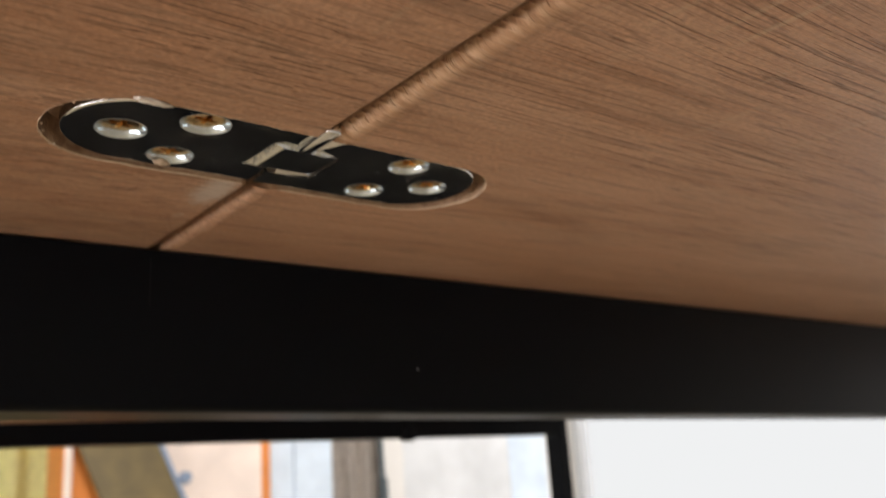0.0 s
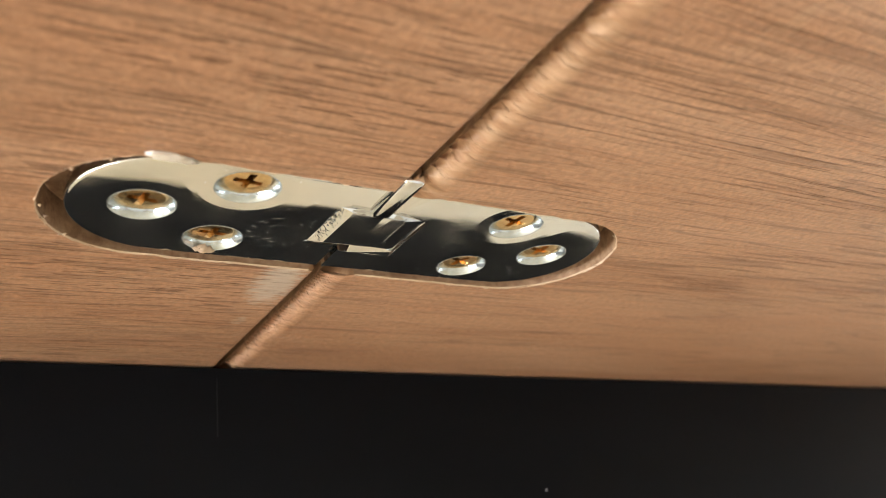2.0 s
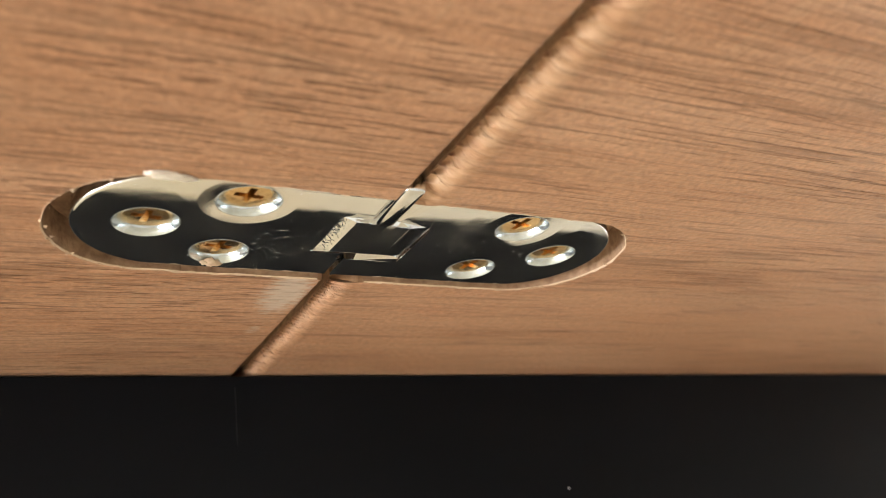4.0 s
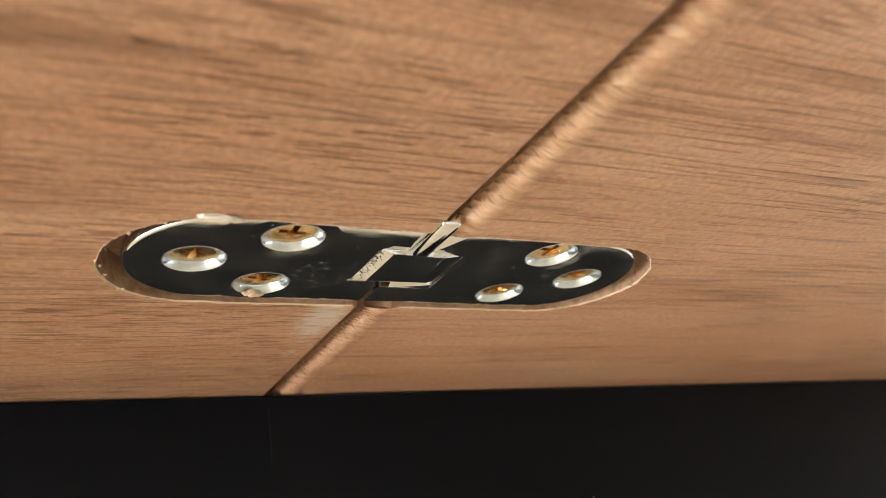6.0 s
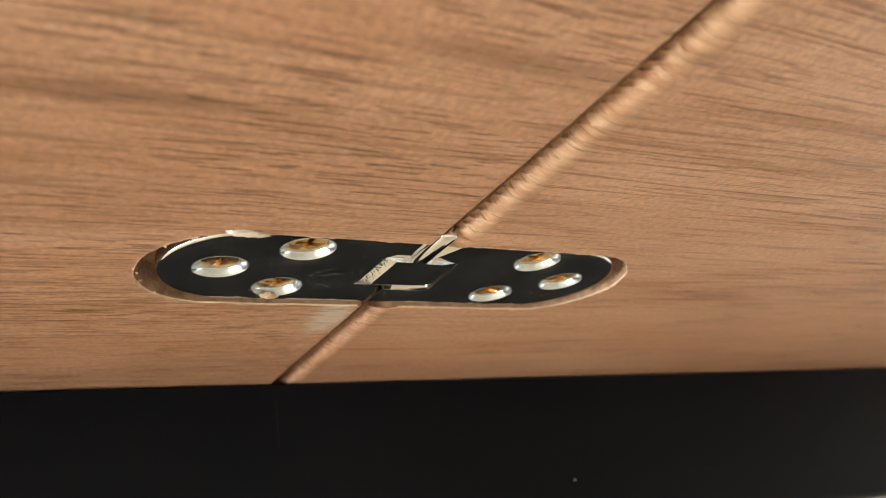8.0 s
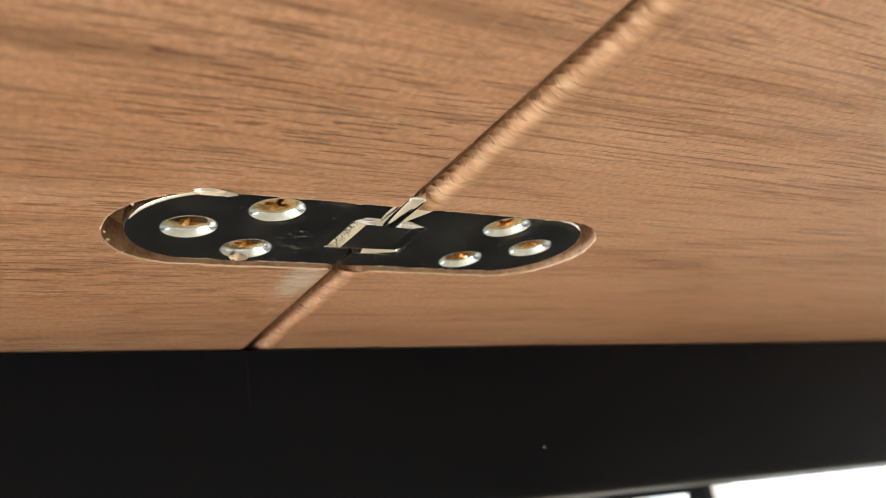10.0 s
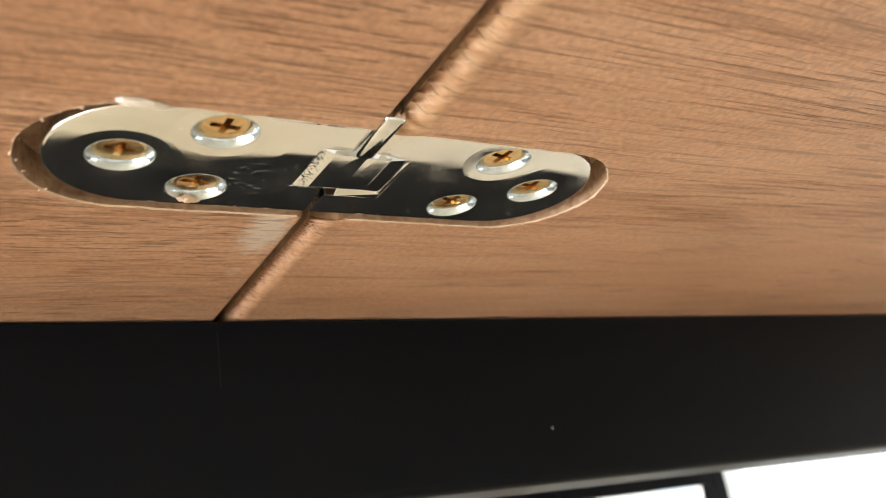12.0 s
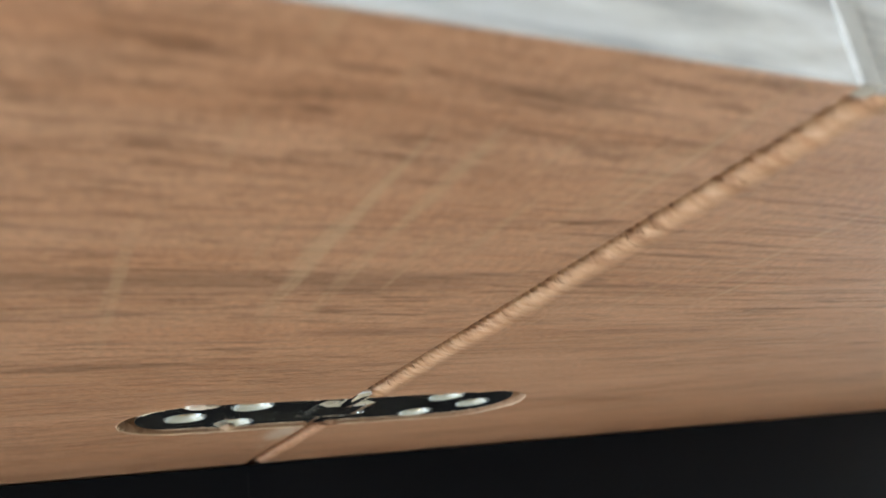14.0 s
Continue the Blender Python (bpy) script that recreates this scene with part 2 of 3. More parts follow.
def metal_material(name, colour, rough, scale=900, metal=1.0):
    m, n, l, b = material(name)
    v = value_noise(n, l, stretched(n, l, scale, scale, scale), 1.0, 4)
    dark = tuple(c * 0.7 for c in colour)
    l.new(ramp(n, l, v, [(0.3, dark), (0.65, colour)]), b.inputs["Base Color"])
    b.inputs["Metallic"].default_value = metal
    b.inputs["Roughness"].default_value = rough
    bump(n, l, b, v, 0.15, 0.0002)
    return m


def coated_material():
    m, n, l, b = material("black_powder_coat")
    v = value_noise(n, l, stretched(n, l, 2500, 2500, 2500), 1.0, 2)
    w = value_noise(n, l, stretched(n, l, 18, 60, 60), 1.0, 4)
    l.new(ramp(n, l, w, [(0.3, (0.0036, 0.0044, 0.0062)), (0.7, (0.0048, 0.0057, 0.008))]), b.inputs["Base Color"])
    b.inputs["Roughness"].default_value = 0.42
    b.inputs["Specular IOR Level"].default_value = 0.075
    bump(n, l, b, v, 0.2, 0.0001)
    return m


def plain_material(name, colour, rough=0.6, scale=30, vary=0.15):
    m, n, l, b = material(name)
    v = value_noise(n, l, stretched(n, l, scale, scale, scale), 1.0, 5)
    lo = tuple(c * (1 - vary) for c in colour)
    hi = tuple(min(1.0, c * (1 + vary * 0.5)) for c in colour)
    l.new(ramp(n, l, v, [(0.3, lo), (0.7, hi)]), b.inputs["Base Color"])
    b.inputs["Roughness"].default_value = rough
    bump(n, l, b, v, 0.1, 0.001)
    return m


def glow_material(name, colour, strength):
    m, n, l, b = material(name)
    e = n.new("ShaderNodeEmission")
    e.inputs[0].default_value = (*colour, 1)
    e.inputs[1].default_value = strength
    l.new(e.outputs[0], n["Material Output"].inputs[0])
    return m


WOOD, CUT, POCKET = wood_material(), cut_wood_material(), pocket_material()
EDGE = edge_material()
CHROME = chrome_material()
BOWL = metal_material("bright_countersink", (0.8, 0.91, 1.0), 0.14, 900, 0.75)
KNUCKLE = metal_material("bright_knuckle", (0.88, 0.9, 0.92), 0.1, 300)
BRASS = metal_material("yellow_zinc", (0.86, 0.6, 0.31), 0.2)
COAT = coated_material()
FIBRE = plain_material("torn_fibre", (0.66, 0.5, 0.36), 0.8, 500)
FAINT = plain_material("faint_scratch", (0.009, 0.0095, 0.011), 0.7, 200)
PALE = plain_material("pale_lint", (0.6, 0.6, 0.62), 0.8, 500)
CHIP = plain_material("pale_chip", (0.84, 0.78, 0.7), 0.35, 700)
WALLPAINT = plain_material("white_wall_paint", (0.78, 0.77, 0.74), 0.7, 6, 0.06)
FLOORMAT = plain_material("cream_floor", (0.52, 0.43, 0.29), 0.45, 5, 0.12)
SKYGLOW = glow_material("bright_daylight", (0.92, 0.99, 1.0), 1.8)


# ---- builders ----
def part(name, bm, mats, parent=None, label="", at=(0, 0, 0), smooth=False):
    me = bpy.data.meshes.new(name)
    bmesh.ops.recalc_face_normals(bm, faces=bm.faces)
    for f in bm.faces:
        f.smooth = smooth
    bm.to_mesh(me)
    bm.free()
    for mt in (mats if isinstance(mats, (list, tuple)) else [mats]):
        me.materials.append(mt)
    ob = new(name, me)
    ob.location = at
    if parent:
        ob.parent = parent
    if label:
        tagged(ob, label)
    return ob


def thing(name, label, category, at=(0, 0, 0), kind="", group=""):
    ob = new(name)
    ob.location = at
    return tagged(ob, label, category, group, kind)


def box(bm, x0, x1, y0, y1, z0, z1, bevel=0.0, segments=3):
    r = bmesh.ops.create_cube(bm, size=1, matrix=Matrix.Translation(((x0 + x1) / 2, (y0 + y1) / 2, (z0 + z1) / 2)) @ Matrix.Diagonal((x1 - x0, y1 - y0, z1 - z0, 1)))
    if bevel:
        es = list({e for v in r["verts"] for e in v.link_edges})
        bmesh.ops.bevel(bm, geom=es, offset=bevel, segments=segments, affect="EDGES", profile=0.5)
    return bm


def box_part(name, ext, mat, parent=None, label="", bevel=0.0):
    return part(name, box(bmesh.new(), *ext, bevel), mat, parent, label, smooth=False)


def quad_strip(bm, rows, mat=0, smooth=False):
    """Faces between successive rows of vertices of equal length."""
    for a, b in zip(rows, rows[1:]):
        for i in range(len(a) - 1):
            f = bm.faces.new((a[i], a[i + 1], b[i + 1], b[i]))
            f.material_index, f.smooth = mat, smooth


# ---- the two boards ----
GAP = {-1: 0.072, 1: 0.0}   # the joint lies to one side of the hinge's middle
ROUND = {-1: 0.028, 1: 0.125}   # the left arris is only eased, the other rounded over
SKEW = -0.05   # the free edge runs slightly out of square
POCKET_W, POCKET_C, POCKET_D = 0.415, 0.885, 0.15
BOARD_T, BOARD_FINE, BOARD_END, BOARD_LEN = 0.6, 3.0, 20.5, 23.0


def pocket_outline(side, seed):
    """One half of the routed pocket, from the joint round the end and back; ragged by a hair."""
    pts = []
    xin = GAP[side] + ROUND[side]
    for i in range(24):
        pts.append((xin + (POCKET_C - xin) * i / 24, -POCKET_W))
    for i in range(41):
        a = -math.pi / 2 + math.pi * i / 40
        pts.append((POCKET_C + POCKET_W * math.cos(a), POCKET_W * math.sin(a)))
    for i in range(1, 25):
        pts.append((POCKET_C + (xin - POCKET_C) * i / 24, POCKET_W))
    out = []
    for k, (x, y) in enumerate(pts):
        j = noise.noise(Vector((x * 9, y * 9, seed))) * 0.007 + noise.noise(Vector((x * 45, y * 45, seed + 7))) * 0.004
        d = math.hypot(max(x - POCKET_C, 0), y) or 1
        out.append((x + j * max(x - POCKET_C, 0) / d, y + j * y / d))
    return out


def board(side, seed):
    bm = bmesh.new()
    V = lambda x, y, z: bm.verts.new((side * x * U, y * U, z * U))
    rnd_r = ROUND[side]
    x0 = GAP[side] + rnd_r
    pocket = [V(x, y, 0) for x, y in pocket_outline(side, seed)]
    up = [V(v.co.x / (side * U), v.co.y / U, POCKET_D) for v in pocket]
    # rounded arris beside the joint, with the ripples the cutter left
    prof = 9

    def arris(ya, yb):
        rows = []
        near = min(yb, BOARD_FINE)
        nn = int((near - ya) / 0.006)
        ys = [ya + (near - ya) * i / nn for i in range(nn + 1)]
        if yb > near:
            ys += [near + (yb - near) * i / 12 for i in range(1, 13)]
        for y in ys:
            row = []
            # soft scallops of uneven pitch
            ph = y * (15 if y < 0 else 27) + 2.6 * noise.noise(Vector((y * 2.2, seed, 3)))
            saw = ph - math.floor(ph)
            deep = 0.35 + 1.1 * abs(noise.noise(Vector((y * 1.9, seed, 9)))) + 0.5 * abs(noise.noise(Vector((y * 6, seed, 4))))
            rip = (0.052 if side > 0 else 0.002) * (saw ** 2.2 - 0.35) * deep + 0.003 * noise.noise(Vector((y * 40, seed, 1)))
            for k in range(prof + 1):
                a = math.pi / 2 * k / prof
                w = min(1.0, 3.2 * k / prof) * min(1.0, 0.25 + 2.4 * (1 - k / prof))
                w = w if k else 0.0
                skew = (0.1 if side > 0 else 0.02) * (k / prof) ** 1.4
                r = rnd_r + rip * w
                row.append(V(x0 - r * math.sin(a), y + skew, (rnd_r - r * math.cos(a)) * (0.46 if side > 0 else 1.0)) if k else V(x0, y, 0))
            rows.append(row)
        quad_strip(bm, rows, 0, True)
        return rows

    a = arris(NEAR, -POCKET_W)
    b = arris(POCKET_W, BOARD_END)
    near_out = NEAR + SKEW * side * BOARD_LEN
    far0, far1 = V(BOARD_LEN, BOARD_END, 0), V(BOARD_LEN, near_out, 0)
    loop = [r[0] for r in a[:-1]] + [a[-1][0]] + pocket[1:-1] + [r[0] for r in b] + [far0, far1]
    bmesh.ops.remove_doubles(bm, verts=[a[-1][0], pocket[0]], dist=1e-7)
    bm.faces.new(loop).material_index = 0
    # pocket walls and floor
    lip = [a[-1][0]] + pocket[1:-1] + [b[0][0]]
    for i in range(len(lip) - 1):
        bm.faces.new((lip[i], lip[i + 1], up[i + 1], up[i])).material_index = 2
    i0, i1 = V(GAP[side], -POCKET_W, POCKET_D), V(GAP[side], POCKET_W, POCKET_D)
    bm.faces.new(up + [i1, i0]).material_index = 2
    bm.faces.new(a[-1] + [i0, up[0]]).material_index = 1
    bm.faces.new(b[0] + [i1, up[-1]]).material_index = 1
    # sides, ends and the upper face
    t00, t01 = V(GAP[side], NEAR, BOARD_T), V(GAP[side], BOARD_END, BOARD_T)
    t10, t11 = V(BOARD_LEN, near_out, BOARD_T), V(BOARD_LEN, BOARD_END, BOARD_T)
    bm.faces.new([r[-1] for r in a] + [i0, i1] + [r[-1] for r in b] + [t01, t00]).material_index = 2
    bm.faces.new((t00, t01, t11, t10)).material_index = 0
    bm.faces.new(a[0] + [t00, t10, far1]).material_index = 3
    bm.faces.new(b[-1] + [t01, t11, far0]).material_index = 0
    bm.faces.new((far0, far1, t10, t11)).material_index = 0
    loose = [v for v in bm.verts if not v.link_faces]
    bmesh.ops.delete(bm, geom=loose, context="VERTS")
    me = bpy.data.meshes.new("tabletop_board")
    bmesh.ops.recalc_face_normals(bm, faces=bm.faces)
    bm.to_mesh(me)
    bm.free()
    for mt in (WOOD, CUT, POCKET, EDGE):
        me.materials.append(mt)
    ob = new("tabletop_board", me)
    ob.location = (0, 0, H)
    return ob


def splinters(parent, side, seed, places):
    """Torn fibres standing from the pocket's rim."""
    rnd = random.Random(seed)
    bm = bmesh.new()
    for x, y, count, size in places:
        for _ in range(count):
            px, py = x + rnd.gauss(0, size), y + rnd.gauss(0, min(size * 0.5, 0.008))
            s = size * rnd.uniform(0.5, 1.2)
            a = rnd.uniform(0, 6.3)
            dx, dy = math.cos(a) * s, math.sin(a) * s * 0.6
            pts = [(px - dx, py - dy, 0.004), (px + dx, py + dy, 0.004), (px + dy * 0.6, py - dx * 0.5, -0.006), (px + dx * 0.3, py + dy * 0.3, -0.35 * s * rnd.random() - 0.003)]
            vs = [bm.verts.new((side * q[0] * U, q[1] * U, q[2] * U)) for q in pts]
            for f in ((0, 1, 2), (0, 1, 3), (1, 2, 3), (0, 2, 3)):
                bm.faces.new([vs[k] for k in f])
    tagged(part("torn_fibre", bm, FIBRE, parent, "pale torn wood fibres"), kind="stuff")


left = tagged(board(-1, 11), "brown oak-look tabletop board with chalky dust beside its joint", "board")
right = tagged(board(1, 23), "brown oak-look tabletop board with a rippled rounded joint edge", "board")
def torn_rim(parent, side, seed):
    """The ragged pale lip of fibre left round the routed pocket."""
    bm = bmesh.new()
    pts = pocket_outline(side, 23 if side > 0 else 11)
    fine = []
    for (xa, ya), (xb, yb) in zip(pts, pts[1:]):
        for i in range(4):
            fine.append((xa + (xb - xa) * i / 4, ya + (yb - ya) * i / 4))
    rows = []
    for x, y in fine:
        cx = min(x, POCKET_C)
        d = math.hypot(x - cx, y) or 1
        nx, ny = (x - cx) / d, y / d
        w = 0.0008 + 0.026 * max(0.0, noise.noise(Vector((x * 7, y * 7, seed))) - 0.16 + 0.6 * noise.noise(Vector((x * 30, y * 30, seed)))) * (1.2 if x > 0.75 else 0.5)
        h = -0.0004 - 0.008 * max(0.0, noise.noise(Vector((x * 22, y * 22, seed + 3))))
        rows.append([bm.verts.new((side * (x - nx * 0.004) * U, (y - ny * 0.004) * U, 0.006 * U)),
                     bm.verts.new((side * (x + nx * w * 0.3) * U, (y + ny * w * 0.3) * U, h * U)),
                     bm.verts.new((side * (x + nx * w) * U, (y + ny * w) * U, 0.0006 * U))])
    quad_strip(bm, rows, 0, False)
    tagged(part("torn_rim", bm, FIBRE, parent, "ragged pale rim of torn fibre"))


torn_rim(left, -1, 2.0)
torn_rim(right, 1, 6.0)
# added strips deep in the joint block light from above, so the slot stays dark
for ya, yb in ((NEAR + 0.06, -0.5), (0.5, BOARD_END - 0.1)):
    bm = bmesh.new()
    box(bm, -(GAP[-1] - 0.003) * U, -0.003 * U, ya * U, yb * U, 0.22 * U, 0.55 * U)
    part("joint_light_block", bm, POCKET, left, "unseen strip added in the joint to block light from above")
# added cover over the joint's end, greyed to subdue the light caught there
bm = bmesh.new()
box(bm, -(GAP[-1] - 0.001) * U, -0.001 * U, (NEAR + 0.002) * U, (NEAR + 0.055) * U, 0.012 * U, BOARD_T * U)
part("joint_end_cover", bm, plain_material("grey_joint_cover", (0.55, 0.54, 0.52), 0.8, 300), left, "grey strip added to hide the bright lit end of the joint")
RIM_L = [(0.885 + 0.405 * math.cos(a), 0.408 * math.sin(a), 2, 0.009) for a in (-1.3, -1.0, -0.6, -0.2, 0.15, 0.4, 0.8, 1.1, 1.4)]
RIM_R = [(0.885 + 0.405 * math.cos(a), 0.408 * math.sin(a), 3, 0.008) for a in (-0.9, -0.5, -0.25, 0.0, 0.2, 0.45, 0.7, 1.0, 1.3)]
splinters(left, -1, 3, RIM_L + [(0.95, -0.422, 4, 0.022), (0.6, 0.412, 2, 0.008), (0.4, 0.412, 2, 0.008)])
splinters(right, 1, 5, RIM_R + [(0.6, 0.412, 2, 0.008), (0.3, 0.412, 2, 0.008), (0.55, -0.41, 3, 0.008)])

def lump(name, parent, mat, label, at, size, seed):
    """A small irregular crumb of torn wood."""
    bm = bmesh.new()
    bmesh.ops.create_icosphere(bm, subdivisions=3, radius=1.0)
    for v in bm.verts:
        k = 1 + 0.5 * noise.noise(v.co * 1.9 + Vector((seed, 0, 0))) + 0.5 * noise.noise(v.co * 6 + Vector((0, seed, 0)))
        v.co = Vector((at[0] + v.co.x * size[0] * k, at[1] + v.co.y * size[1] * k, at[2] + v.co.z * size[2] * k)) * U
    return part(name, bm, mat, parent, label, smooth=True)


lump("chip", left, CHIP, "pale glossy curl of torn fibre", (-0.95, -0.425, -0.006), (0.058, 0.019, 0.016), 4)
lump("chip", left, CHIP, "pale glossy curl of torn fibre", (-0.885, -0.415, -0.004), (0.04, 0.014, 0.011), 9)

# ---- hinge ----
PLATE_W, PLATE_C, PLATE_Z, PLATE_T = 0.39, 0.82, 0.017, 0.065
LINK_N, LINK_F, LINK_X = -0.155, 0.2, 0.2
SCREWS = [(0.94, -0.005), (0.615, -0.25), (0.612, 0.216)]
CSK = 0.121
hinge = thing("flap_hinge", "polished chrome flap hinge with six screws let flush into the boards", "hinge", (0, 0, H))


def leaf(side):
    bm = bmesh.new()
    V = lambda x, y, z: bm.verts.new((side * x * U, y * U, z * U))
    xin, xnear = (0.086, 0.09) if side < 0 else (-0.046, 0.0)
    corner = 0.118 if side > 0 else xnear
    pts = [(corner, -PLATE_W)]
    pts += [(PLATE_C + PLATE_W * math.cos(a), PLATE_W * math.sin(a)) for a in [-math.pi / 2 + math.pi * i / 48 for i in range(49)]]
    pts += [(xin, PLATE_W), (xin, LINK_F), (LINK_X, LINK_F), (LINK_X, LINK_N), (xnear, LINK_N)]
    bev = 0.012
    # the face, pierced by the countersinks
    inset = []
    for x, y in pts:
        cx = min(x, PLATE_C)
        d = math.hypot(x - cx, y)
        if x <= LINK_X + 0.001 and LINK_N - 0.001 <= y <= LINK_F + 0.001 or x <= xin + 0.001 and abs(y) < PLATE_W - 0.001:
            inset.append((x, y))
        else:
            k = (d - bev) / d
            inset.append((cx + (x - cx) * k, y * k))
    face = [V(x, y, PLATE_Z) for x, y in inset]
    edges = [bm.edges.new((face[i], face[(i + 1) % len(face)])) for i in range(len(face))]
    rims = []
    for sx, sy in SCREWS:
        c = [V(sx + CSK * math.cos(2 * math.pi * i / 40), sy + CSK * math.sin(2 * math.pi * i / 40), PLATE_Z) for i in range(40)]
        edges += [bm.edges.new((c[i], c[(i + 1) % 40])) for i in range(40)]
        rims.append((sx, sy, c))
    bmesh.ops.triangle_fill(bm, use_beauty=True, use_dissolve=False, edges=edges, normal=(0, 0, -1))
    for f in bm.faces:
        f.smooth = False
    # softened outer edge and flank
    prev = face
    n = len(pts)
    for k in (1, 2, 3, 4):
        a = math.pi / 2 * min(k, 3) / 3
        ring = []
        for (x, y), (ix, iy) in zip(pts, inset):
            s = math.sin(a)
            z = PLATE_Z + bev * (1 - math.cos(a)) if k < 4 else PLATE_Z + PLATE_T
            ring.append(V(ix + (x - ix) * s, iy + (y - iy) * s, z))
        for i in range(n):
            j = (i + 1) % n
            if abs(pts[i][0] - xin) < 1e-6 and abs(pts[j][0] - xin) < 1e-6:
                continue
            f = bm.faces.new((prev[i], prev[j], ring[j], ring[i]))
            f.smooth = k < 4
        prev = ring
    # inner edges turned down into the joint
    for ya, yb in ((LINK_F, PLATE_W),):
        quad_strip(bm, [[V(xin, y, PLATE_Z) for y in (ya, yb)], [V(xin - 0.008, y, PLATE_Z + 0.006) for y in (ya, yb)], [V(xin - 0.012, y, PLATE_Z + 0.09) for y in (ya, yb)]], 0, False)
    # the corner beside the knuckle rolled up into the joint
    rows = []
    for i in range(9 if side > 0 else 0):
        t = i / 8
        row = []
        for j in range(9):
            q = j / 8
            ex, ey = corner + (xnear - corner) * q, -PLATE_W + (LINK_N + PLATE_W) * q
            row.append(V(ex + (xnear - 0.03 - ex) * t, ey, PLATE_Z + 0.055 * t ** 1.6 * (1 - 0.5 * q)))
        rows.append(row)
    quad_strip(bm, rows, 0, True)
    me = bpy.data.meshes.new("leaf")
    bmesh.ops.recalc_face_normals(bm, faces=bm.faces)
    bm.to_mesh(me)
    bm.free()
    me.materials.append(CHROME)
    ob = new("leaf", me)
    ob.parent = hinge
    # dished holes
    for sx, sy, _ in rims:
        bm = bmesh.new()
        rings = []
        for r, z in ((CSK + 0.004, PLATE_Z - 0.0006), (CSK + 0.001, PLATE_Z - 0.0016), (CSK - 0.003, PLATE_Z + 0.001), (0.112, PLATE_Z + 0.015), (0.099, PLATE_Z + 0.036), (0.096, PLATE_Z + 0.09)):
            c = [bm.verts.new(((side * sx + r * math.cos(2 * math.pi * i / 40)) * U, (sy + r * math.sin(2 * math.pi * i / 40)) * U, z * U)) for i in range(40)]
            rings.append(c + [c[0]])
        quad_strip(bm, rings, 0, True)
        part("countersink", bm, BOWL, ob, "bright dished screw hole", smooth=True)
    return ob


leaf(-1)
leaf(1)


def knuckle(x, z, r, ya, yb, name_label):
    """A rounded bar of the hinge lying in the joint, its ends drawn in."""
    bm = bmesh.new()
    rows = []
    for y, k in ((ya, 0.86), (ya + 0.006, 0.96), (ya + 0.016, 1.0), (yb - 0.03, 1.0), (yb - 0.012, 0.93), (yb, 0.75)):
        ring = []
        for i in range(20):
            a = 2 * math.pi * i / 20
            # flattened on the two lower flanks
            q = 1 - 0.1 * math.cos(4 * a - 0.35)
            ring.append(bm.verts.new(((x + r * k * q * math.cos(a)) * U, y * U, (z + r * k * q * math.sin(a)) * U)))
        rows.append(ring + [ring[0]])
    quad_strip(bm, rows, 0, True)
    for row in (rows[0], rows[-1]):
        bm.faces.new(row[:-1])
    part("knuckle", bm, KNUCKLE, hinge, name_label, smooth=True)


knuckle(-0.043, 0.034, 0.05, -0.51, -0.19, "rounded bright knuckle in the joint")
knuckle(-0.055, 0.12, 0.036, 0.2, 0.43, "rounded knuckle deep in the joint")


